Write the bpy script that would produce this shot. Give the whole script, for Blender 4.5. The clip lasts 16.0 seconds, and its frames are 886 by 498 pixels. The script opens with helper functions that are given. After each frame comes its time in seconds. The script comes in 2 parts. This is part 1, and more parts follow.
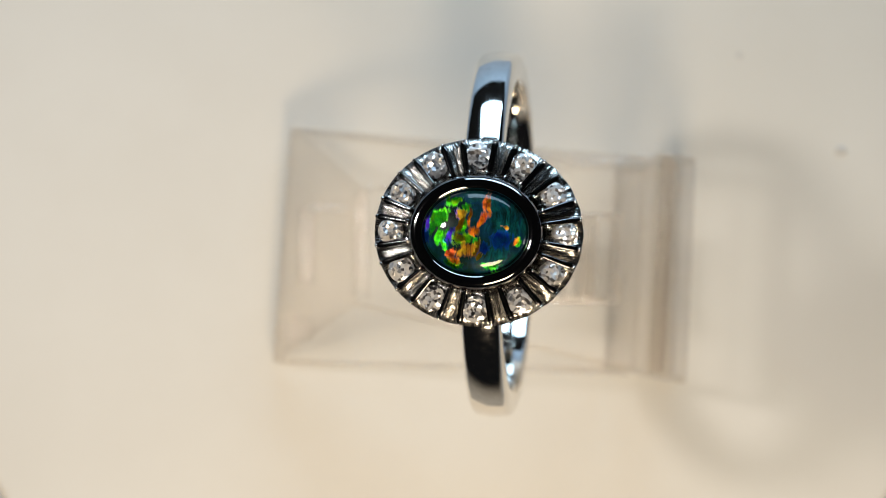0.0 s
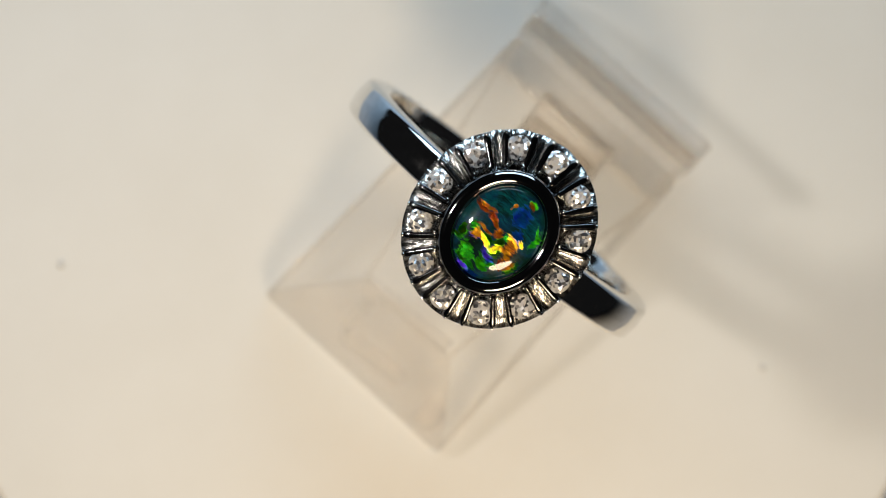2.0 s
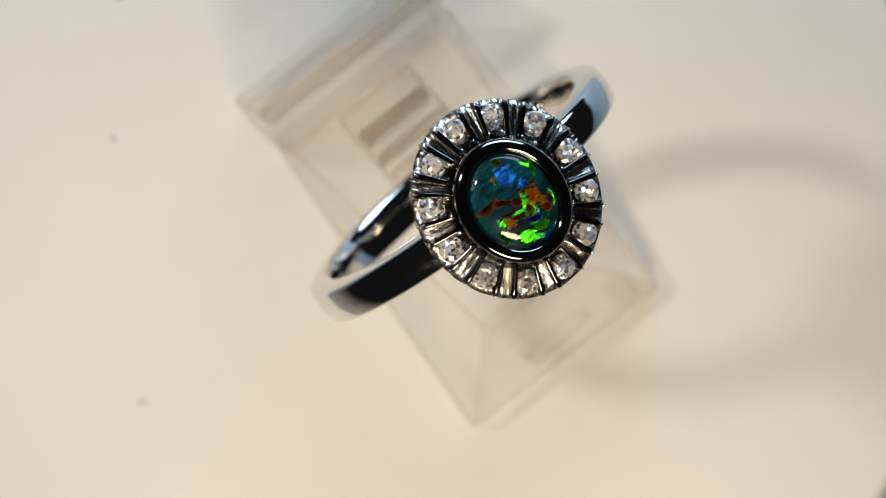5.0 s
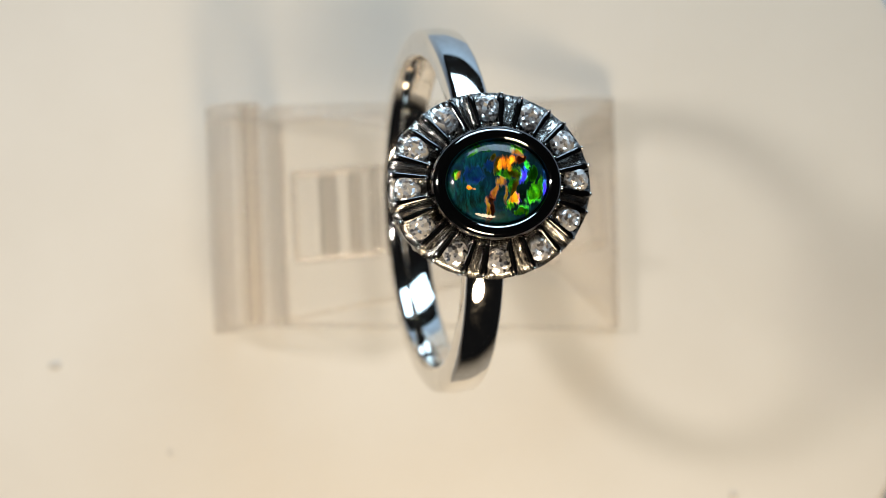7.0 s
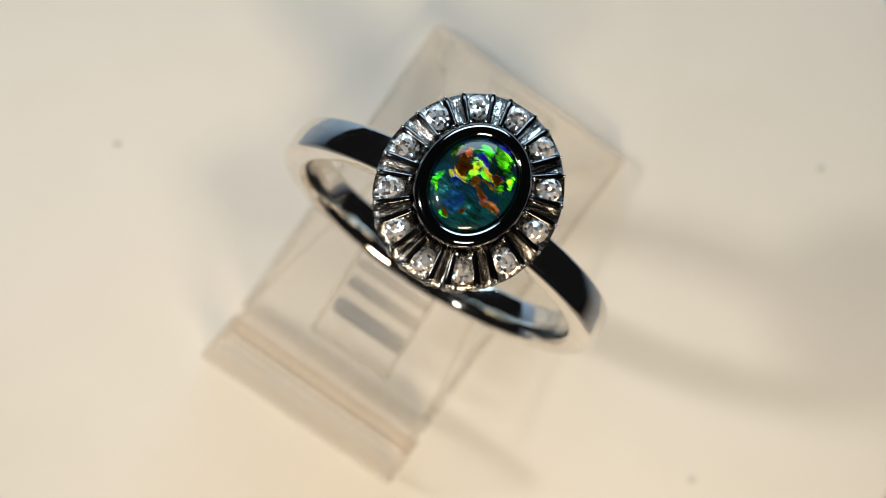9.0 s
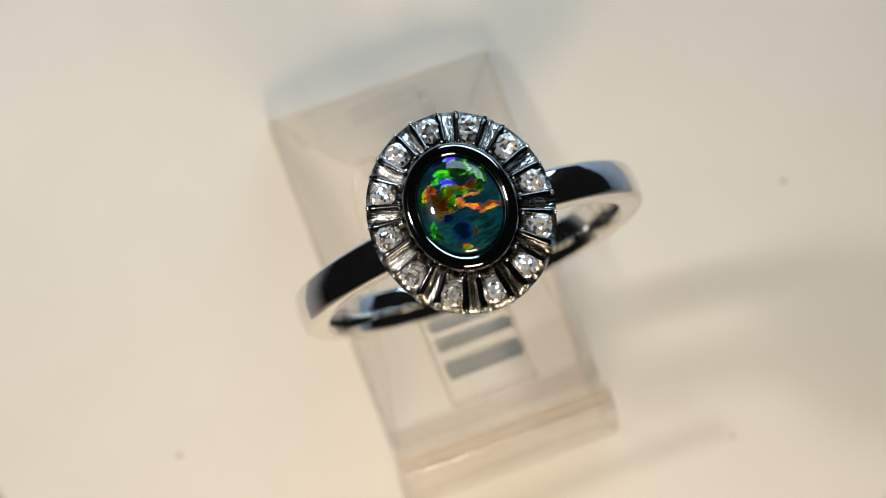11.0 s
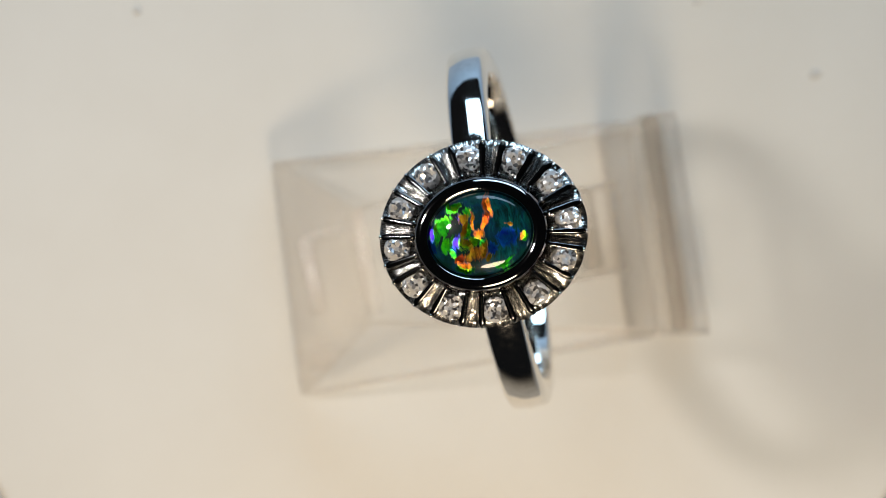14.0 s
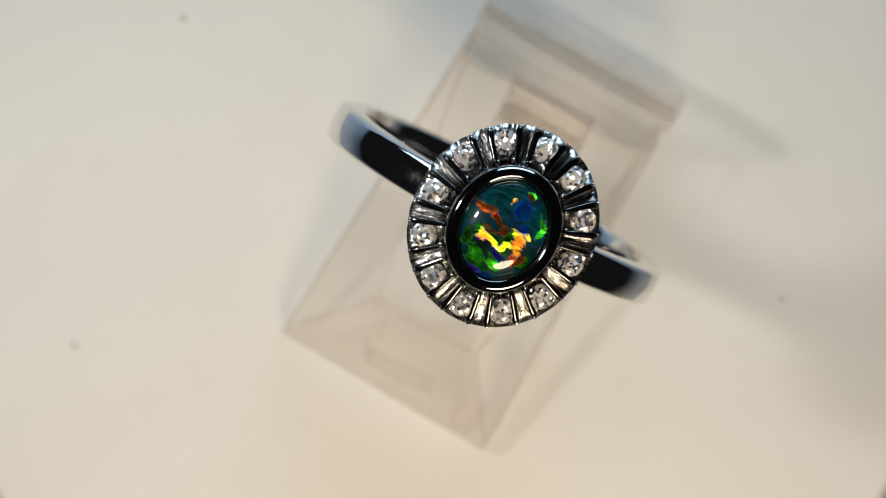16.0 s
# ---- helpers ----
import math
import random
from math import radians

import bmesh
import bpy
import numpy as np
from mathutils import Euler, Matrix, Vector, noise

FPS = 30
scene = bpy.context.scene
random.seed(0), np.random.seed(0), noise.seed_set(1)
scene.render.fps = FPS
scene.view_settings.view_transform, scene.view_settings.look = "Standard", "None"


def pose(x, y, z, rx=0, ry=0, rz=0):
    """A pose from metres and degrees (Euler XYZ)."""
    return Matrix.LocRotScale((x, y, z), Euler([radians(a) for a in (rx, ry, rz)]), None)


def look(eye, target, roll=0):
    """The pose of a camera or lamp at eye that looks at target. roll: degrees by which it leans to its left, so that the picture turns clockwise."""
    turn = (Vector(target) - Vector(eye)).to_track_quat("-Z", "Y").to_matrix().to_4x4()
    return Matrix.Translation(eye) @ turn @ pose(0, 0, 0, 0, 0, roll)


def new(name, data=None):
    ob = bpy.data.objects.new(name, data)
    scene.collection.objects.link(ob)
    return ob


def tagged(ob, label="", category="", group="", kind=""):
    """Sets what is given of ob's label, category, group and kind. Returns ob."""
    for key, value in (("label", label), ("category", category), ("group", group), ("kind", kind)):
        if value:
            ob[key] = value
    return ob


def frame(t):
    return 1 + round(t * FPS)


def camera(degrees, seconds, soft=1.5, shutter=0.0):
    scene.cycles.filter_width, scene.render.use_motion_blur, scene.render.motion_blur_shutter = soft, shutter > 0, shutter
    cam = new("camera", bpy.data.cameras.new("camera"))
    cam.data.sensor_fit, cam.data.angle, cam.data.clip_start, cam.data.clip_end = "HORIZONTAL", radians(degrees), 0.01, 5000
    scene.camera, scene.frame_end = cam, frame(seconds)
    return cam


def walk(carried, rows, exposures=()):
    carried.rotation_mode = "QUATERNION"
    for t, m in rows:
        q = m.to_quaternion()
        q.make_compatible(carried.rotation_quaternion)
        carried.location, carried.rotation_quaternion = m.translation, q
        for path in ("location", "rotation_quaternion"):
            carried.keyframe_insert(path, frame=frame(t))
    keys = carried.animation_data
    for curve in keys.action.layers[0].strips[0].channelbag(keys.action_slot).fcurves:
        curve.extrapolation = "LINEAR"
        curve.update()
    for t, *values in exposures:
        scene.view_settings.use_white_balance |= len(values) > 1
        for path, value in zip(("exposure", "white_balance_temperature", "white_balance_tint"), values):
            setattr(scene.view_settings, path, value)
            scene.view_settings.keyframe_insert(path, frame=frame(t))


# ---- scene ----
# All lengths below are in metres; MM turns millimetres into metres.
MM = 0.001
TOP = 12.0                   # height of the turntable's upper face, mm
HEAD = TOP + 33.5            # height of the ring's stones, mm

# ---- camera: held still over the turntable ----
FOV = 40.0
EYE = (-4.256, -3.339, 99.162)
TURN = Matrix(((0.99906, -0.00125, -0.04328), (0.0, 0.99959, -0.02876), (0.04329, 0.02873, 0.99865)))
cam = camera(FOV, 16.0, soft=0.75)
cam_pose = Matrix.Translation(Vector(EYE) * MM) @ TURN.to_4x4()
walk(cam, [(0.0, cam_pose), (16.0, cam_pose)], [(0.0, -0.29, 6520, 10), (4.0, -0.26, 6540, 10), (8.0, -0.23, 6760, 10), (11.5, -0.28, 6620, 10), (13.5, -0.28, 6420, 10), (14.0, -0.36, 6340, 10), (16.0, -0.35, 6340, 10)])
cam.data.dof.use_dof = True
cam.data.dof.focus_distance = 53.2 * MM
cam.data.dof.aperture_fstop = 49.0

# ---- light: a dim room, a warm lamp on one side and two cool ones ----
world = bpy.data.worlds.new("room_dimness")
scene.world = world
world.use_nodes = True
world.node_tree.nodes["Background"].inputs[0].default_value = (0.9, 0.93, 1.0, 1)
world.node_tree.nodes["Background"].inputs[1].default_value = 0.009


def area_lamp(name, eye, target, w, h, power, colour, shape="ELLIPSE"):
    data = bpy.data.lights.new(name, "AREA")
    data.shape, data.size, data.size_y = shape, w * MM, h * MM
    data.energy, data.color = power, colour
    ob = new(name, data)
    ob.matrix_world = look(Vector(eye) * MM, Vector(target) * MM)
    return ob


area_lamp("warm_lamp", (9, -82, TOP + 92), (2, 10, TOP + 8), 44, 26, 0.122, (1.0, 0.79, 0.54))
area_lamp("cool_lamp", (-59, 12.5, TOP + 93), (42, -7, TOP + 10), 9, 10, 0.044, (1.0, 0.95, 0.90))
area_lamp("window_light", (50, 330, 150), (0, 0, TOP), 300, 165, 1.40, (0.56, 0.79, 1.0), "RECTANGLE")

# ---- materials ----


def material(name):
    mat = bpy.data.materials.new(name)
    mat.use_nodes = True
    nt = mat.node_tree
    return mat, nt, nt.nodes["Principled BSDF"]


def noise_node(nt, scale, detail=3.0, rough=0.5, source="Object"):
    co = nt.nodes.new("ShaderNodeTexCoord")
    tex = nt.nodes.new("ShaderNodeTexNoise")
    tex.inputs["Scale"].default_value = scale
    tex.inputs["Detail"].default_value = detail
    tex.inputs["Roughness"].default_value = rough
    nt.links.new(co.outputs[source], tex.inputs["Vector"])
    return tex


def ramp(nt, source, stops):
    node = nt.nodes.new("ShaderNodeValToRGB")
    el = node.color_ramp.elements
    while len(el) < len(stops):
        el.new(0.5)
    for e, (at, col) in zip(el, stops):
        e.position, e.color = at, (*col, 1)
    nt.links.new(source, node.inputs[0])
    return node.outputs[0]


def bump(nt, bsdf, height, strength, distance):
    node = nt.nodes.new("ShaderNodeBump")
    node.inputs["Strength"].default_value = strength
    node.inputs["Distance"].default_value = distance
    nt.links.new(height, node.inputs["Height"])
    nt.links.new(node.outputs[0], bsdf.inputs["Normal"])


def turned(nt, source):
    """A direction of the thing's own space, in the world's."""
    node = nt.nodes.new("ShaderNodeVectorTransform")
    node.vector_type, node.convert_from, node.convert_to = "VECTOR", "OBJECT", "WORLD"
    nt.links.new(source, node.inputs[0])
    return node.outputs[0]


def polished_metal():
    mat, nt, b = material("polished_white_gold")
    b.inputs["Metallic"].default_value = 1.0
    n = noise_node(nt, 900)
    nt.links.new(ramp(nt, n.outputs[0], [(0.3, (0.70, 0.685, 0.66)), (0.7, (0.78, 0.765, 0.74))]), b.inputs["Base Color"])
    n2 = noise_node(nt, 2500, 4)
    nt.links.new(ramp(nt, n2.outputs[0], [(0.35, (0.045,) * 3), (0.75, (0.11,) * 3)]), b.inputs["Roughness"])
    bump(nt, b, n2.outputs[0], 0.12, 0.00001)
    return mat


# white gold with the dark surroundings it mirrors put into its base colour
def dimmed_metal(name="white_gold_dark_reflection", low=0.06, high=0.14, rough=0.14):
    mat, nt, b = material(name)
    b.inputs["Metallic"].default_value = 1.0
    n = noise_node(nt, 3000)
    nt.links.new(ramp(nt, n.outputs[0], [(0.35, (low, low, low * 1.04)), (0.7, (high, high, high))]), b.inputs["Base Color"])
    b.inputs["Roughness"].default_value = rough
    return mat


def cut_metal():
    """Hand-cut metal: fine scratches that run outwards from the stone."""
    mat, nt, b = material("bright_cut_white_gold")
    b.inputs["Metallic"].default_value = 1.0
    co = nt.nodes.new("ShaderNodeTexCoord")
    xyz = nt.nodes.new("ShaderNodeSeparateXYZ")
    nt.links.new(co.outputs["Object"], xyz.inputs[0])
    turn = nt.nodes.new("ShaderNodeMath")
    turn.operation = "ARCTAN2"
    nt.links.new(xyz.outputs[1], turn.inputs[0])
    nt.links.new(xyz.outputs[0], turn.inputs[1])
    far = nt.nodes.new("ShaderNodeVectorMath")
    far.operation = "LENGTH"
    nt.links.new(co.outputs["Object"], far.inputs[0])
    out = nt.nodes.new("ShaderNodeMath")
    out.operation = "MULTIPLY"
    nt.links.new(far.outputs["Value"], out.inputs[0])
    out.inputs[1].default_value = 38.0
    both = nt.nodes.new("ShaderNodeCombineXYZ")
    nt.links.new(turn.outputs[0], both.inputs[0])
    nt.links.new(out.outputs[0], both.inputs[1])
    n = nt.nodes.new("ShaderNodeTexNoise")
    n.inputs["Scale"].default_value = 24.0
    n.inputs["Detail"].default_value = 2.5
    n.inputs["Roughness"].default_value = 0.55
    nt.links.new(both.outputs[0], n.inputs["Vector"])
    nt.links.new(ramp(nt, n.outputs[0], [(0.42, (0.22, 0.216, 0.205)), (0.54, (0.92, 0.90, 0.85))]), b.inputs["Base Color"])
    b.inputs["Roughness"].default_value = 0.27
    bump(nt, b, n.outputs[0], 1.0, 0.00017)
    return mat


def gem():
    """A stone full of small inner facets, each leaning its own way, with its sparkle coloured in as light and dark
    cells.
    """
    mat, nt, b = material("sparkle_coloured_diamond")
    link = nt.links.new
    co = nt.nodes.new("ShaderNodeTexCoord")
    info = nt.nodes.new("ShaderNodeObjectInfo")
    add = nt.nodes.new("ShaderNodeVectorMath")
    link(co.outputs["Object"], add.inputs[0])
    link(info.outputs["Random"], add.inputs[1])
    v = nt.nodes.new("ShaderNodeTexVoronoi")
    v.inputs["Scale"].default_value = 7200
    link(add.outputs[0], v.inputs["Vector"])
    cen = nt.nodes.new("ShaderNodeVectorMath")
    cen.operation = "SUBTRACT"
    link(v.outputs["Color"], cen.inputs[0])
    cen.inputs[1].default_value = (0.5, 0.5, 0.5)
    geo = nt.nodes.new("ShaderNodeNewGeometry")
    lean = nt.nodes.new("ShaderNodeVectorMath")
    lean.operation = "MULTIPLY_ADD"
    link(turned(nt, cen.outputs[0]), lean.inputs[0])
    lean.inputs[1].default_value = (1.5, 1.5, 0.4)
    link(geo.outputs["Normal"], lean.inputs[2])
    unit = nt.nodes.new("ShaderNodeVectorMath")
    unit.operation = "NORMALIZE"
    link(lean.outputs[0], unit.inputs[0])
    link(unit.outputs[0], b.inputs["Normal"])
    # opaque light and dark cells stand for the glints inside the stone
    link(ramp(nt, v.outputs["Color"], [(0.22, (0.16, 0.16, 0.17)), (0.50, (0.94, 0.94, 0.93))]), b.inputs["Base Color"])
    b.inputs["Metallic"].default_value = 0.52
    b.inputs["Roughness"].default_value = 0.14
    b.inputs["Coat Weight"].default_value = 1.0
    b.inputs["Coat Roughness"].default_value = 0.01
    b.inputs["Coat IOR"].default_value = 1.8
    return mat


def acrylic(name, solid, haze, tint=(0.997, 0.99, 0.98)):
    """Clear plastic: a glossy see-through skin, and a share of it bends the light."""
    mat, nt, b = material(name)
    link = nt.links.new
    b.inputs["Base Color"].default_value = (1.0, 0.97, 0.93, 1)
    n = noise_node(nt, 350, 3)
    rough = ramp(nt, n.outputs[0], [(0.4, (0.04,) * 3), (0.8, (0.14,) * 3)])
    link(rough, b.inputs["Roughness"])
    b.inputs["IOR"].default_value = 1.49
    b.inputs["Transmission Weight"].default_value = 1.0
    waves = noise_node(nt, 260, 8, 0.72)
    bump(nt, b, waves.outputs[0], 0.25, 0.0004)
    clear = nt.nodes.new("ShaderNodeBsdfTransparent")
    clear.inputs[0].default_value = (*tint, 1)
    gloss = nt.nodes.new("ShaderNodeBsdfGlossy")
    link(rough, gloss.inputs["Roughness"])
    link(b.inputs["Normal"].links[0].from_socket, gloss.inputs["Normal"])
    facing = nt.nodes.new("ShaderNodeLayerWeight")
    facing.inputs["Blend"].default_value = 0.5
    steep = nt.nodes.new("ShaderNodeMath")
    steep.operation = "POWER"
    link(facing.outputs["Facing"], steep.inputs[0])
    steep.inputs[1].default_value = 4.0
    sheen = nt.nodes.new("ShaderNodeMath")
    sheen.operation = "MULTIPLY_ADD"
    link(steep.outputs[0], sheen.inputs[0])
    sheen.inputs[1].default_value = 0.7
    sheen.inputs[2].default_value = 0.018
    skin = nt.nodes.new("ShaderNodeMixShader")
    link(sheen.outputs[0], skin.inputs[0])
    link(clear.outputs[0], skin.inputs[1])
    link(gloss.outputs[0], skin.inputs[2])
    # slight haze, its peach colour putting the block's warm lit tone into the plastic
    warm_haze = nt.nodes.new("ShaderNodeBsdfDiffuse")
    warm_haze.inputs["Color"].default_value = (0.97, 0.85, 0.71, 1)
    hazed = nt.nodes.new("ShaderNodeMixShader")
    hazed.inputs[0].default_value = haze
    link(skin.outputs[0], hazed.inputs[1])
    link(warm_haze.outputs[0], hazed.inputs[2])
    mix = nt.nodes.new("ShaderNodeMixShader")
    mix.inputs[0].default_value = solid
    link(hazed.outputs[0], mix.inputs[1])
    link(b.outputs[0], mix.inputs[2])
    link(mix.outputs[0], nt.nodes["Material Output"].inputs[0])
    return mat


def white_plastic():
    mat, nt, b = material("off_white_plastic")
    n = noise_node(nt, 60, 5, 0.6)
    nt.links.new(ramp(nt, n.outputs[0], [(0.3, (0.76, 0.72, 0.645)), (0.7, (0.80, 0.765, 0.695))]), b.inputs["Base Color"])
    b.inputs["Roughness"].default_value = 0.55
    n2 = noise_node(nt, 1500, 3)
    bump(nt, b, n2.outputs[0], 0.15, 0.00003)
    return mat


def plain(name, colour, rough=0.5, metal=0.0):
    mat, nt, b = material(name)
    n = noise_node(nt, 120, 4)
    lo, hi = [c * 0.85 for c in colour], [min(1, c * 1.12) for c in colour]
    nt.links.new(ramp(nt, n.outputs[0], [(0.3, lo), (0.7, hi)]), b.inputs["Base Color"])
    b.inputs["Roughness"].default_value = rough
    b.inputs["Metallic"].default_value = metal
    return mat


def opal_material():
    """Dark body colour, flakes of fire that each lean their own way, and a clear polished skin."""
    mat, nt, b = material("black_opal")
    link = nt.links.new

    def math_node(op, a, c=None, clamp=False):
        node = nt.nodes.new("ShaderNodeMath")
        node.operation, node.use_clamp = op, clamp
        for k, v in enumerate((a, c)):
            if v is None:
                continue
            if isinstance(v, (int, float)):
                node.inputs[k].default_value = v
            else:
                link(v, node.inputs[k])
        return node.outputs[0]

    def vector_node(op, a, c):
        node = nt.nodes.new("ShaderNodeVectorMath")
        node.operation = op
        for k, v in enumerate((a, c)):
            if isinstance(v, tuple):
                node.inputs[k].default_value = v
            else:
                link(v, node.inputs[k])
        return node

    def scaled(vec, factor):
        node = nt.nodes.new("ShaderNodeVectorMath")
        node.operation = "SCALE"
        if isinstance(vec, tuple):
            node.inputs[0].default_value = vec
        else:
            link(vec, node.inputs[0])
        link(factor, node.inputs["Scale"])
        return node.outputs[0]

    def mix(fac, a, c):
        node = nt.nodes.new("ShaderNodeMix")
        node.data_type = "RGBA"
        link(fac, node.inputs[0])
        link(a, node.inputs[6])
        link(c, node.inputs[7])
        return node.outputs[2]

    co = nt.nodes.new("ShaderNodeTexCoord").outputs["Object"]
    flat = vector_node("MULTIPLY", co, (1.0, 1.0, 0.0)).outputs[0]
    warp = noise_node(nt, 950, 3, 0.5)
    bent = vector_node("ADD", flat, vector_node("MULTIPLY", vector_node("SUBTRACT", warp.outputs["Color"], (0.5, 0.5, 0.5)).outputs[0], (0.0007, 0.0007, 0.0)).outputs[0]).outputs[0]
    # fine feathering that runs across the stone
    lay = nt.nodes.new("ShaderNodeMapping")
    lay.inputs["Rotation"].default_value = (0, 0, 0.9)
    lay.inputs["Scale"].default_value = (1.0, 0.24, 1.0)
    link(bent, lay.inputs["Vector"])
    silk = nt.nodes.new("ShaderNodeTexNoise")
    silk.inputs["Scale"].default_value = 5200
    silk.inputs["Detail"].default_value = 4
    silk.inputs["Roughness"].default_value = 0.65
    link(lay.outputs[0], silk.inputs["Vector"])
    feather = math_node("SUBTRACT", silk.outputs[0], 0.5)
    grain = math_node("SUBTRACT", noise_node(nt, 1700, 4, 0.6).outputs[0], 0.5)
    ragged = math_node("ADD", math_node("MULTIPLY", grain, 0.9), math_node("MULTIPLY", feather, 2.2))

    def patches(blobs):
        """1 in the middle of any of the patches, falling to 0 at their rims and below it outside."""
        found = None
        for x, y, rx, ry, deg in blobs:
            to = nt.nodes.new("ShaderNodeMapping")
            to.vector_type = "TEXTURE"
            to.inputs["Location"].default_value = (x * MM, y * MM, 0)
            to.inputs["Rotation"].default_value = (0, 0, radians(deg))
            to.inputs["Scale"].default_value = (1.12 * rx * MM, 1.12 * ry * MM, 1)
            link(bent, to.inputs["Vector"])
            far = nt.nodes.new("ShaderNodeVectorMath")
            far.operation = "LENGTH"
            link(to.outputs[0], far.inputs[0])
            near = math_node("SUBTRACT", 1.0, far.outputs["Value"])
            found = near if found is None else math_node("MAXIMUM", found, near)
        return found

    body = ramp(nt, noise_node(nt, 800, 4, 0.55).outputs[0], [(0.30, (0.001, 0.007, 0.005)), (0.45, (0.002, 0.022, 0.018)), (0.56, (0.003, 0.035, 0.070)), (0.64, (0.003, 0.055, 0.055)), (0.78, (0.001, 0.012, 0.014))])
    col = scaled(body, math_node("ADD", math_node("MULTIPLY", feather, 1.5), 0.75, True))
    tilt, shine, turn_to = None, None, None
    tint = noise_node(nt, 2300, 3, 0.6).outputs[0]

    def flakes(stops, way, share, blobs, soft=False):
        """Lay patches (x, y, two radii in mm, turn) of one colour over the rest, on planes that lean one way."""
        nonlocal col, tilt, shine, turn_to
        reach = math_node("ADD", patches(blobs), math_node("SUBTRACT", ragged, 0.06))
        mask = math_node("MULTIPLY", reach, 1.1 if soft else 2.3, True)
        edge = math_node("MULTIPLY", reach, 1.1 if soft else 14.0, True)
        shade = ramp(nt, math_node("ADD", math_node("MULTIPLY", math_node("SUBTRACT", tint, 0.5), 3.0), 0.5, True), stops)
        bright = math_node("MULTIPLY", math_node("ADD", math_node("MULTIPLY", feather, 3.0), 0.85, True), 1.35)
        col = mix(mask, col, scaled(shade, bright))
        lean = scaled((share * math.cos(radians(way)), share * math.sin(radians(way)), 0.0), edge)
        if tilt is None:
            tilt, shine, turn_to = lean, math_node("MULTIPLY", mask, 0.6), edge
        else:
            tilt = vector_node("ADD", scaled(tilt, math_node("SUBTRACT", 1.0, edge)), lean).outputs[0]
            shine = math_node("MAXIMUM", shine, mask)
            turn_to = math_node("MAXIMUM", turn_to, edge)

    # teal
    flakes([(0.0, (0.002, 0.045, 0.075)), (1.0, (0.004, 0.1, 0.095))], -60, 0.3,
           [(1.35, 0.4, 0.75, 0.9, 0), (1.0, -0.9, 0.7, 0.5, 30), (0.9, 1.2, 0.5, 0.4, 0)], soft=True)
    # deep blue
    flakes([(0.0, (0.004, 0.07, 0.2)), (1.0, (0.006, 0.035, 0.32))], 60, 0.35,
           [(1.15, -0.3, 0.5, 0.4, 20), (0.44, -0.64, 0.3, 0.3, 0), (-1.2, -0.45, 0.3, 0.22, 0), (-2.1, -0.2, 0.15, 0.3, 0)])
    # leaf green
    flakes([(0.0, (0.004, 0.2, 0.01)), (1.0, (0.05, 0.42, 0.004))], -100, 0.52,
           [(-1.5, 0.75, 0.5, 0.34, 20), (-0.85, 1.3, 0.42, 0.26, 10), (-1.95, 0.2, 0.34, 0.18, 10), (-1.35, -0.55, 0.12, 0.42, 15)])
    # low green
    flakes([(0.0, (0.004, 0.22, 0.01)), (1.0, (0.04, 0.4, 0.004))], -180, 0.52,
           [(0.85, -1.45, 0.45, 0.18, 8), (-1.45, -0.15, 0.46, 0.24, 60), (-2.0, 0.25, 0.2, 0.3, 0), (1.95, -0.45, 0.14, 0.26, 0)])
    # mid green
    flakes([(0.0, (0.006, 0.24, 0.006)), (1.0, (0.12, 0.36, 0.004))], -50, 0.52,
           [(-0.45, -0.4, 0.5, 0.28, 35), (-0.95, -0.15, 0.36, 0.24, -20), (-0.5, 0.2, 0.36, 0.2, 60), (-1.9, 0.5, 0.36, 0.12, 60), (-0.8, 1.35, 0.3, 0.2, 0)])
    # far green
    flakes([(0.0, (0.004, 0.2, 0.012)), (1.0, (0.05, 0.4, 0.004))], 58, 0.52,
           [(-0.02, -0.37, 0.25, 0.14, 40), (-1.55, 0.53, 0.4, 0.26, 70), (-0.42, 0.94, 0.34, 0.2, 30), (-0.87, -1.35, 0.36, 0.2, 0), (-1.87, 0.1, 0.2, 0.36, 0), (1.08, -1.3, 0.3, 0.1, 30)])
    # violet
    flakes([(0.0, (0.006, 0.015, 0.34)), (1.0, (0.05, 0.01, 0.42))], -112, 0.52,
           [(-1.02, -0.15, 0.18, 0.44, -12), (-2.1, 0.35, 0.12, 0.4, 0), (-0.8, 0.72, 0.2, 0.2, 0)])
    # yellow
    flakes([(0.0, (0.25, 0.075, 0.004)), (1.0, (0.16, 0.19, 0.004))], -150, 0.52,
           [(-0.6, 0.42, 0.17, 0.44, -10), (-0.58, -0.32, 0.15, 0.4, 20), (0.04, -0.62, 0.18, 0.38, -25), (0.3, -1.0, 0.12, 0.26, 0)])
    # amber
    flakes([(0.0, (0.3, 0.068, 0.004)), (1.0, (0.29, 0.13, 0.004))], 98, 0.52,
           [(-0.44, -0.78, 0.46, 0.26, 25), (-0.72, 0.74, 0.36, 0.18, 15), (1.3, 0.3, 0.2, 0.1, -30)])
    # ember
    flakes([(0.0, (0.2, 0.026, 0.007)), (1.0, (0.2, 0.05, 0.006))], -178, 0.52,
           [(0.6, 1.35, 0.19, 0.46, -8), (0.4, 0.72, 0.17, 0.46, -24), (-1.05, -0.95, 0.24, 0.14, 20)])
    # orange seam
    flakes([(0.0, (0.19, 0.034, 0.005)), (0.6, (0.19, 0.062, 0.004)), (1.0, (0.14, 0.1, 0.004))], -112, 0.52,
           [(0.66, 1.2, 0.1, 0.4, -8), (0.26, 0.5, 0.17, 0.4, -30), (0.02, 0.08, 0.24, 0.28, -35), (-0.22, 0.6, 0.08, 0.52, 0), (-0.82, -1.22, 0.3, 0.16, -12), (1.83, -0.42, 0.13, 0.24, -15)])
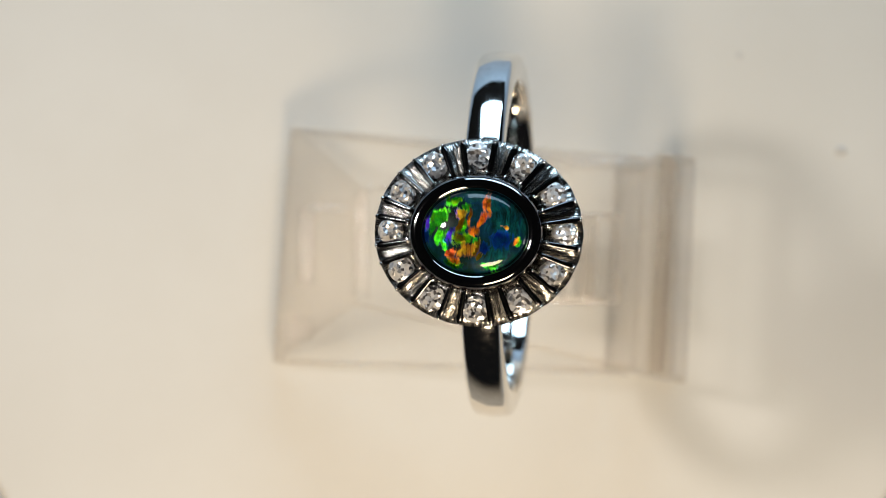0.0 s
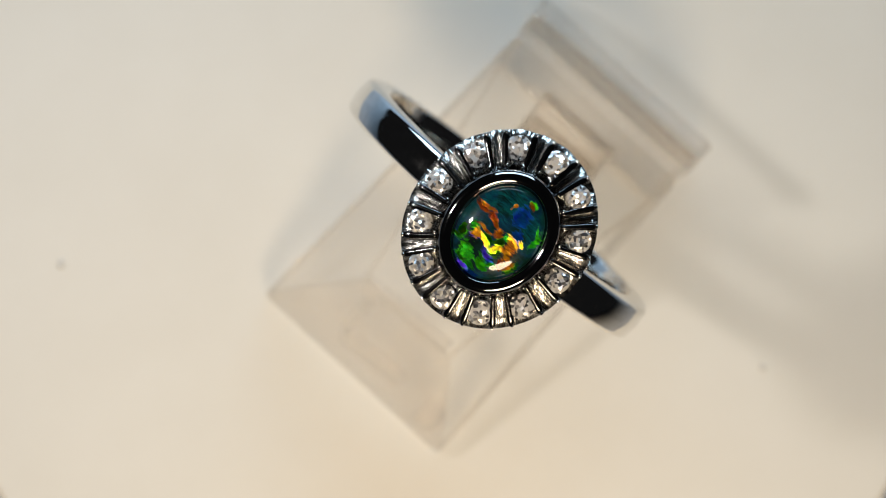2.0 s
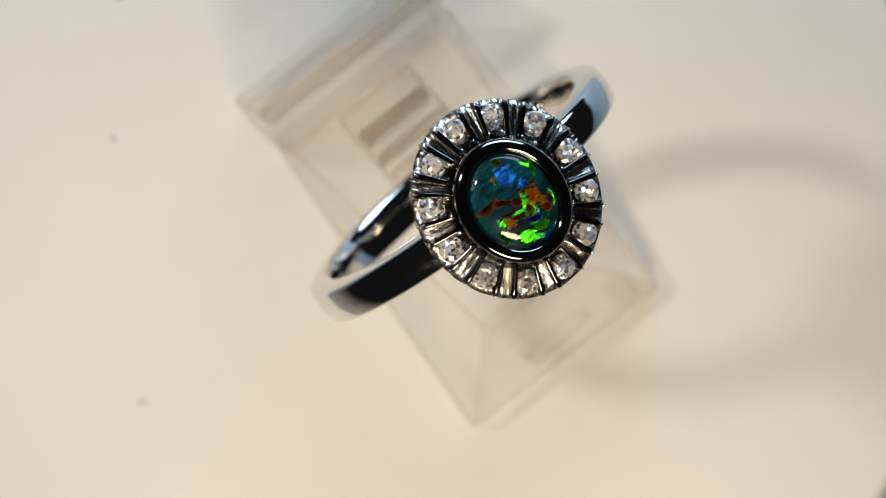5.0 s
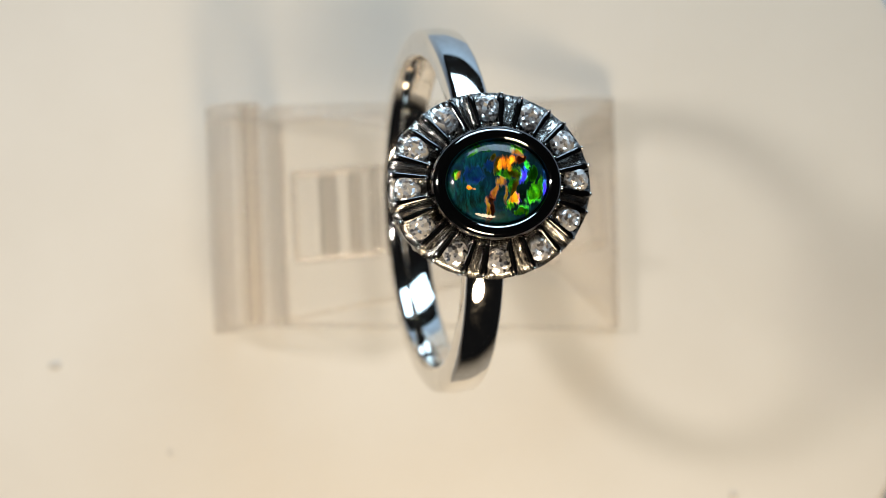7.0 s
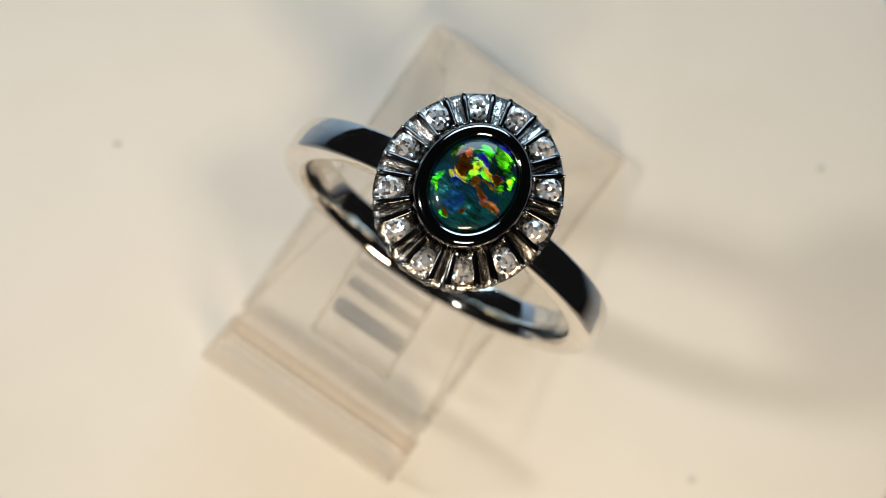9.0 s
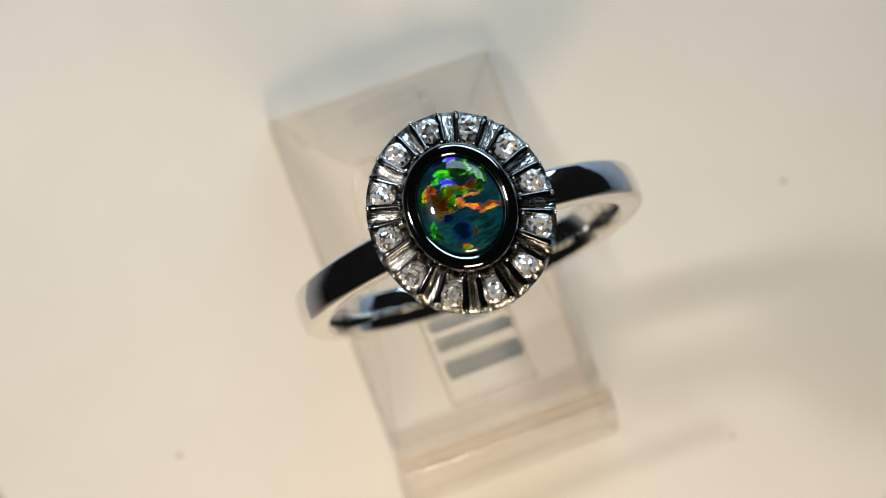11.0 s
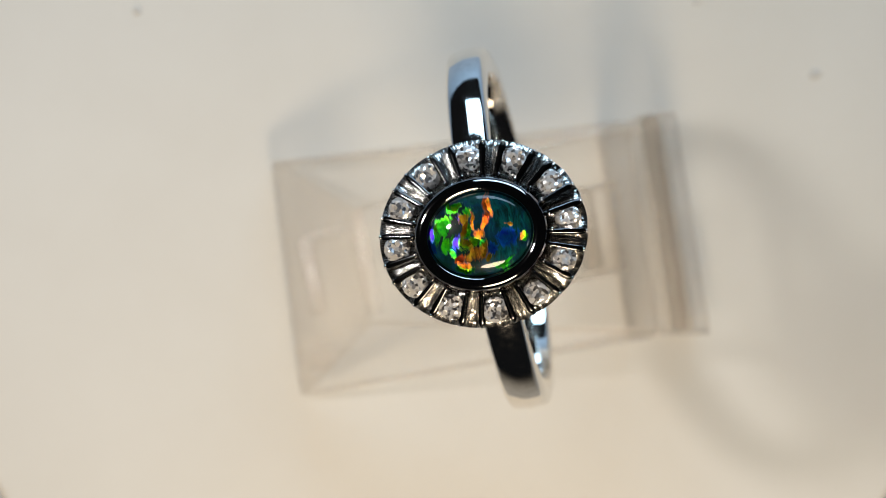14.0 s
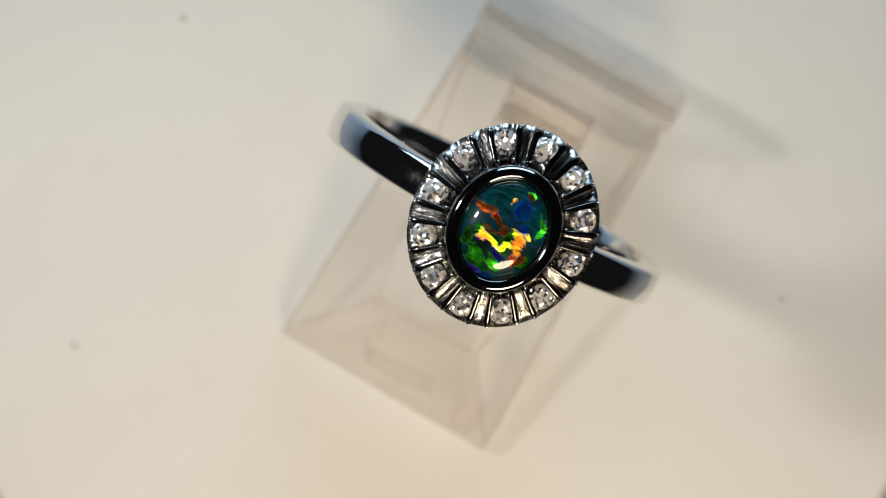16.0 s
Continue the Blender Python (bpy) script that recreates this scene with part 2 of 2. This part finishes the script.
    link(col, b.inputs["Base Color"])
    crumple = scaled(vector_node("SUBTRACT", noise_node(nt, 3800, 2).outputs["Color"], (0.5, 0.5, 0.5)).outputs[0], math_node("MULTIPLY", turn_to, 0.5))
    geo = nt.nodes.new("ShaderNodeNewGeometry")
    plane = turned(nt, vector_node("ADD", vector_node("ADD", tilt, crumple).outputs[0], (0.17, 0.0, 0.98)).outputs[0])
    leaning = vector_node("ADD", scaled(plane, turn_to), scaled(geo.outputs["Normal"], math_node("SUBTRACT", 1.0, turn_to))).outputs[0]
    unit = nt.nodes.new("ShaderNodeVectorMath")
    unit.operation = "NORMALIZE"
    link(leaning, unit.inputs[0])
    link(unit.outputs[0], b.inputs["Normal"])
    link(shine, b.inputs["Metallic"])
    b.inputs["Roughness"].default_value = 0.34
    b.inputs["Specular IOR Level"].default_value = 0.1
    b.inputs["Coat Weight"].default_value = 1.0
    b.inputs["Coat Roughness"].default_value = 0.02
    b.inputs["Coat IOR"].default_value = 1.40
    return mat


# dividers and bezel: same gold, darkened in colour for what they reflect
DIMMED_METAL, BEZEL_METAL = dimmed_metal(), dimmed_metal("white_gold_black_reflection", 0.20, 0.26, 0.06)
METAL, CUT, GEM, WHITE = polished_metal(), cut_metal(), gem(), white_plastic()
# the edge tint draws in the dark lines where edges bend the light
ACRYLIC, ACRYLIC_EDGE = acrylic("clear_acrylic", 0.016, 0.010, (1.0, 0.996, 0.99)), acrylic("edge_darkened_acrylic", 0.30, 0.08, (0.91, 0.88, 0.845))
# clear plastic too; the tint stands for dark inner reflections in the slots
ACRYLIC_CLIP = acrylic("reflection_darkened_acrylic", 0.10, 0.03, (0.955, 0.945, 0.935))
# tint and haze carry the tan of light bent through the low end
ACRYLIC_FACET = acrylic("refraction_tinted_acrylic", 0.17, 0.12, (0.975, 0.945, 0.91))
ACRYLIC_WALL = acrylic("clear_acrylic_wall", 0.04, 0.016, (0.998, 0.99, 0.98))
ACRYLIC_BAR = acrylic("clear_acrylic_bar", 0.05, 0.05, (1.0, 0.995, 0.99))
OPAL = opal_material()
SPECK = plain("grey_dust", (0.66, 0.63, 0.58), 0.9)
CLOTH = plain("pale_blue_cloth", (0.50, 0.54, 0.60), 0.85)
DARK = plain("dark_plastic", (0.05, 0.05, 0.055), 0.4)

# ---- mesh helpers ----


def part(name, bm, mat, parent=None, label="", smooth=True):
    me = bpy.data.meshes.new(name)
    bm.normal_update()
    bm.to_mesh(me)
    bm.free()
    me.materials.append(mat)
    for p in me.polygons:
        p.use_smooth = smooth
    ob = new(name, me)
    if parent:
        ob.parent = parent
    if label:
        ob["label"] = label
    return ob


def rings_mesh(rows, close=True, cap_first=False, cap_last=False):
    """A skin over rows of points (each row a closed loop), joined row to row."""
    bm = bmesh.new()
    vs = [[bm.verts.new(Vector(p) * MM) for p in row] for row in rows]
    n = len(rows[0])
    for a, c in zip(vs, vs[1:] + ([vs[0]] if close else [])):
        for i in range(n):
            j = (i + 1) % n
            bm.faces.new((a[i], a[j], c[j], c[i]))
    if cap_first:
        bm.faces.new(vs[0][::-1])
    if cap_last:
        bm.faces.new(vs[-1])
    bmesh.ops.recalc_face_normals(bm, faces=bm.faces)
    return bm


def hull(points):
    bm = bmesh.new()
    for p in points:
        bm.verts.new(Vector(p) * MM)
    bmesh.ops.convex_hull(bm, input=bm.verts)
    bmesh.ops.dissolve_limit(bm, angle_limit=radians(1), verts=bm.verts, edges=bm.edges)
    return bm


def soften(ob, width, segments=2, angle=25, edge=None):
    m = ob.modifiers.new("bevel", "BEVEL")
    m.width, m.segments, m.limit_method, m.angle_limit = width * MM, segments, "ANGLE", radians(angle)
    if edge:
        ob.data.materials.append(edge)
        m.material = 1
    return ob


def box(x0, x1, y0, y1, z0, z1):
    return hull([(x, y, z) for x in (x0, x1) for y in (y0, y1) for z in (z0, z1)])


def disc(radius, z0, z1, cx=0.0, cy=0.0, n=128, round_by=0.6):
    prof = [(radius - round_by, z0), (radius, z0 + round_by), (radius, z1 - round_by), (radius - 0.3 * round_by, z1 - 0.3 * round_by), (radius - round_by, z1)]
    rows = [[(cx + r * math.cos(2 * math.pi * i / n), cy + r * math.sin(2 * math.pi * i / n), z) for i in range(n)] for r, z in prof]
    return rings_mesh(rows, close=False, cap_first=True, cap_last=True)


# ---- setting ----
table = tagged(part("table", box(-160, 160, -160, 160, -20, 0), CLOTH), "pale blue cloth covered table under the turntable", "table", kind="structure")

# ---- turntable ----
turntable = tagged(new("turntable"), "round off-white display turntable, slowly turning", "turntable")
part("platter", disc(37.0, TOP - 4, TOP, 0.3, 0.2), WHITE, turntable, "smooth off-white round platter", smooth=False)
part("foot", disc(26, 0, TOP - 4.0, n=96), DARK, turntable, "dark plastic foot")


def smudge_mesh(rx, ry, seed):
    rnd = random.Random(seed)
    rim = [(rx * (0.75 + 0.5 * rnd.random()) * math.cos(2 * math.pi * i / 14), ry * (0.75 + 0.5 * rnd.random()) * math.sin(2 * math.pi * i / 14)) for i in range(14)]
    return rings_mesh([[(x, y, 0) for x, y in rim], [(0.8 * x, 0.8 * y, 0.05) for x, y in rim], [(0.3 * x, 0.3 * y, 0.07) for x, y in rim]], close=False, cap_first=True, cap_last=True)


for k, (x, y, rx, ry) in enumerate(((28.6, 6.4, 0.45, 0.33), (-18.6, 20.3, 0.34, 0.3), (5.6, 24.0, 0.25, 0.33), (6.8, -23.6, 0.25, 0.3), (21.1, 13.3, 0.25, 0.2))):
    ob = part("smudge", smudge_mesh(rx, ry, k), SPECK, turntable, "small grey smudge")
    ob.matrix_basis = pose(x * MM, y * MM, (TOP + 0.004) * MM)

# ---- ring stand: a clear hipped block with a clip on top ----
stand = tagged(new("ring_stand"), "clear acrylic ring stand block on the turntable", "ring stand")
block = part("block", hull([
    (-12.6, -8.9, TOP + 0.03), (-11.4, 7.75, TOP + 0.03), (12.1, 5.2, TOP + 0.03), (11.3, -9.5, TOP + 0.03),
    (-12.3, -8.65, TOP + 2.5), (-11.1, 7.55, TOP + 2.5), (12.1, 5.0, TOP + 8.6), (11.3, -9.3, TOP + 8.6),
    (-6.6, -4.6, TOP + 9.0), (-6.1, 2.7, TOP + 9.0), (12.1, 4.7, TOP + 10.3), (11.3, -8.9, TOP + 10.3)]), ACRYLIC, stand, "clear acrylic wedge block", smooth=False)
soften(block, 0.36, edge=ACRYLIC_EDGE, angle=8)
# sloping low-end faces get the tan of bent light as a colour
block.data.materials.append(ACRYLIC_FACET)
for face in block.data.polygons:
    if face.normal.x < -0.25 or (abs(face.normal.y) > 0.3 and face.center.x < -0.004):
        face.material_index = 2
end_wall = part("end_wall", hull([
    (12.2, 5.1, TOP + 0.03), (11.4, -9.4, TOP + 0.03), (16.8, 5.3, TOP + 0.03), (16.1, -10.3, TOP + 0.03),
    (16.6, 5.2, TOP + 5.2), (15.85, -10.15, TOP + 5.2), (13.7, 4.75, TOP + 12.3), (12.95, -9.1, TOP + 12.3),
    (12.3, 4.8, TOP + 12.3), (11.5, -9.0, TOP + 12.3)]), ACRYLIC_WALL, stand, "clear acrylic end wall with a sloping face", smooth=False)
soften(end_wall, 0.32, edge=ACRYLIC_EDGE, angle=8)
soften(part("end_bar", hull([(x + 0.057 * y, y, z) for y in (-8.8, 4.6) for x in (12.15, 13.1) for z in (TOP + 12.25, TOP + 13.0)]), ACRYLIC_EDGE, stand, "narrow moulded bar along the tall end", smooth=False), 0.25)
soften(part("end_rib", hull([(x + 0.05 * y, y, z) for y in (-9.8, 5.0) for x in (15.3, 16.0) for z in (TOP + 0.3, TOP + 3.0)]), ACRYLIC_BAR, stand, "low rib at the tall end", smooth=False), 0.25)
soften(part("clip_block", hull([(x + 0.05 * y, y, z) for y in (-4.6, 1.1) for x in (1.0, 10.3) for z in (TOP + 9.4, TOP + 12.2)]), ACRYLIC, stand, "raised clear block with slots", smooth=False), 0.25, edge=ACRYLIC_EDGE)
for x0, x1, z in ((1.2, 1.8, 14.6), (4.8, 5.4, 14.0), (6.0, 6.7, 12.9), (7.5, 8.5, 12.9)):
    soften(part("clip_wall", hull([(x + 0.05 * y, y, h) for y in (-4.1, 0.8) for x in (x0, x1) for h in (TOP + 10.0, TOP + z)]), ACRYLIC_CLIP, stand, "narrow slot wall of the clip, dark inner reflections tinted in", smooth=False), 0.12)


def ledge(x0, x1, y0, y1, z, rise_x, rise_y):
    """A small added step whose upper face tips by the two rises."""
    tops = [(x, y, z + (rise_x if x == x1 else 0) + (rise_y if y == y1 else 0)) for x in (x0, x1) for y in (y0, y1)]
    return hull(tops + [(x, y, z - 2.0) for x in (x0, x1) for y in (y0, y1)])


# steps added for their glints, tipped to mirror the lamps and the window
for x0, x1, y0, y1, z, rise_x, rise_y in ((-10.4, -9.4, -3.4, 1.7, 5.4, 0.18, -0.3), (-6.6, -5.6, -4.2, 2.6, 9.4, 0.20, -0.4), (-9.6, -6.8, 1.3, 2.0, 8.0, 0.0, -0.36), (-11.5, -9.6, -7.2, -5.6, 4.0, 0.36, -0.12)):
    soften(part("ledge", ledge(x0, x1, y0, y1, TOP + z, rise_x, rise_y), ACRYLIC_BAR, stand, "small step added on the low end to catch glints", smooth=False), 0.15)

# ---- ring ----
LEAN = 10.0
RING_POSE = pose(-0.44 * MM, -1.06 * MM, (HEAD - 0.09) * MM, 1.3, -LEAN, -1.5)
ring = tagged(new("ring"), "polished white gold ring with an oval opal and a diamond halo", "ring")
RO, RI, RZ = 9.68, 8.17, -11.50


def band_mesh():
    rows, n = [], 160
    for i in range(n):
        a = 2 * math.pi * i / n
        w = 0.92 + 0.30 * (0.5 - 0.5 * math.cos(a))
        ro, ri = RO, RI
        sec = [(-w, ri + 0.25), (-w + 0.10, ri + 0.08), (-w + 0.28, ri), (0, ri - 0.03), (w - 0.28, ri), (w - 0.10, ri + 0.08), (w, ri + 0.25),
               (w, ro - 0.42), (w - 0.07, ro - 0.22), (w - 0.22, ro - 0.07), (0, ro + 0.03), (-w + 0.22, ro - 0.07), (-w + 0.07, ro - 0.22), (-w, ro - 0.42)]
        rows.append([(x - 0.08 + 0.12 * (1 - math.cos(a)), 0.16 + r * math.sin(a), RZ + r * math.cos(a)) for x, r in sec])
    return rings_mesh(rows)


def oval(a, b, z, n=96, phase=0.0):
    return [(a * math.cos(2 * math.pi * i / n + phase), b * math.sin(2 * math.pi * i / n + phase), z) for i in range(n)]


band = part("band", band_mesh(), METAL, ring, "polished white gold band")
soften(band, 0.05, 1)
stamp = math.radians(-130)
mark_rows = []
for i in range(28):
    t = 2 * math.pi * i / 28
    mark_rows.append([(0.2 + (0.40 + q) * math.cos(t), 0.16 + (RI - 0.03 + h) * math.sin(stamp + (0.20 + q) * math.sin(t) / RI), RZ + (RI - 0.03 + h) * math.cos(stamp + (0.20 + q) * math.sin(t) / RI)) for q, h in ((-0.05, 0.02), (0, -0.04), (0.05, 0.02))])
part("hallmark", rings_mesh(mark_rows), CUT, ring, "tiny oval stamp inside the band")
A0, B0, A1, B1 = 2.96, 2.52, 4.68, 4.19


def at(u, phi, z):
    return ((A0 + (A1 - A0) * u) * math.cos(phi), (B0 + (B1 - B0) * u) * math.sin(phi), z)


plate_rows = [oval(2.7, 2.15, -0.75), oval(A1 - 0.34, B1 - 0.34, -0.82), oval(A1 - 0.24, B1 - 0.24, -0.80), oval(A1 - 0.17, B1 - 0.17, -0.86), oval(A1 - 0.14, B1 - 0.14, -0.95), oval(A1 - 0.14, B1 - 0.14, -1.55), oval(3.7, 3.2, -2.2), oval(2.7, 2.15, -2.2)]
part("gallery", rings_mesh(plate_rows), METAL, ring, "polished oval gallery under the halo")
bez = [(0.0, -0.7), (0.0, 0.52), (-0.03, 0.62), (-0.11, 0.78), (-0.25, 0.88), (-0.42, 0.90), (-0.58, 0.83), (-0.69, 0.70), (-0.74, 0.52), (-0.74, -0.7)]
part("bezel", rings_mesh([oval(A0 + d, B0 + d, z) for d, z in bez]), BEZEL_METAL, ring, "rounded mirror-polished bezel, dark reflection in its colour")
dome = [oval(2.30 * math.cos(k), 1.86 * math.cos(k), 0.50 + 0.72 * math.sin(k), 64) for k in [i * math.pi / 2 / 14 for i in range(14)]]
part("opal", rings_mesh([oval(2.30, 1.86, -0.3, 64)] + dome, close=False, cap_first=True, cap_last=True), OPAL, ring, "black opal cabochon with green, orange and blue fire")


def gem_mesh(r=0.59):
    rows = []
    for rad, z, ph, n in ((0.55, 0.24, 0.5, 8), (0.82, 0.13, 0.0, 8), (1.0, 0.0, 0.25, 16), (1.0, -0.06, 0.25, 16), (0.05, -0.75, 0.0, 8)):
        rows.append([(r * rad * math.cos(2 * math.pi * (i + ph) / n), r * rad * math.sin(2 * math.pi * (i + ph) / n), r * z) for i in range(n)])
    bm = bmesh.new()
    for row in rows:
        for p in row:
            bm.verts.new(Vector(p) * MM)
    bmesh.ops.convex_hull(bm, input=bm.verts)
    return bm


stone = part("diamond", gem_mesh(), GEM, ring, "small round brilliant diamond", smooth=False)
for k in range(12):
    ob = stone if k == 0 else new("diamond", stone.data)
    ob.parent = ring
    if k:
        ob["label"] = "small round brilliant diamond"
    phi = math.radians(90 - 30 * k)
    x, y, z = at(0.535, phi, 0.0)
    ob.matrix_basis = pose(x * MM, y * MM, -0.14 * MM, 0, 0, 17 * k)


def sector(phi0, phi1, zin, zmid, zout, u0=0.0, u1=1.0, dip=0.0, scallop=0.0):
    """A solid wedge of the halo between two angles, its upper face hollowed by dip."""
    rows = []
    for s in range(6):
        u = u0 + (u1 - u0) * s / 5
        z = zin + (zout - zin) * s / 5
        loop = []
        for q in range(7):
            p = phi0 + (phi1 - phi0) * q / 6
            bow = 1 - (2 * q / 6 - 1) ** 2
            loop.append(at(u + scallop * bow * s / 5, p, z - dip * bow))
        loop += [at(u, phi1, -0.95), at(u, phi0, -0.95)]
        rows.append(loop)
    return rings_mesh(rows, close=False, cap_first=True, cap_last=True)


HALF = math.radians(9.2)
bead_mesh = None
for k in range(12):
    phi = math.radians(90 - 30 * k)
    part("seat", sector(phi - HALF, phi + HALF, -0.12, 0, -0.34, u1=0.985, dip=0.30, scallop=0.03), CUT, ring, "bright recessed stone seat")
    part("flute", sector(phi + HALF, phi + math.radians(30) - HALF, -0.04, 0, -0.42, u1=0.985, dip=0.26, scallop=0.03), CUT, ring, "bright-cut tapered flute between stones")
    for sgn in (-1, 1):
        p = phi + sgn * HALF
        rows = []
        for s in range(8):
            u = s / 7 * 1.0
            w = (0.105 + 0.065 * u) * (0.55 if s == 7 else 1.0)
            x, y, _ = at(u, p, 0)
            tx, ty = -math.sin(p), math.cos(p)
            z = 0.15 - 0.40 * u - (0.06 if s == 7 else 0)
            rows.append([(x + tx * w * c, y + ty * w * c, z + h) for c, h in ((-1, -0.9), (-1, -0.05), (-0.75, 0.02), (0, 0.03), (0.75, 0.02), (1, -0.05), (1, -0.9))])
        bar = part("divider", rings_mesh(rows, close=False, cap_first=True, cap_last=True), DIMMED_METAL, ring, "polished divider bar, dark reflection in its colour")
        if bead_mesh is None:
            ball = bmesh.new()
            bmesh.ops.create_icosphere(ball, subdivisions=2, radius=0.09 * MM)
            bead = part("bead", ball, METAL, bar)
            bead_mesh = bead.data
        else:
            bead = new("bead", bead_mesh)
            bead.parent = bar
        x, y, _ = at(0.96, p, 0)
        bead.matrix_basis = pose(x * MM, y * MM, -0.25 * MM)
        grip = new("bead", bead_mesh)
        grip.parent = bar
        x, y, _ = at(0.10, p - sgn * radians(2.2), 0)
        grip.matrix_basis = pose(x * MM, y * MM, 0.06 * MM)

# ---- what moves: turntable, stand and ring turn together about the upright axis ----
ANGLES = (0.0, 25.81, 51.53, 78.03, 104.53, 131.35, 157.9, 185.43, 211.41, 238.2, 265.59, 292.88, 319.27, 345.25, 371.55, 397.43, 423.57)


def turn_at(t):
    """The table's turn in degrees at t seconds, on a smooth curve through ANGLES."""
    i = min(int(t), len(ANGLES) - 2)
    u = t - i
    a, c = ANGLES[i], ANGLES[i + 1]
    before = ANGLES[i - 1] if i else 2 * a - c
    after = ANGLES[i + 2] if i + 2 < len(ANGLES) else 2 * c - a
    return a + 0.5 * u * (c - before + u * (2 * before - 5 * a + 4 * c - after + u * (3 * (a - c) + after - before)))


def motions():
    for thing, m in ((turntable, Matrix()), (stand, Matrix()), (ring, RING_POSE)):
        walk(thing, [(0.2 * i, pose(0, 0, 0, 0, 0, turn_at(0.2 * i)) @ m) for i in range(81)])


motions()
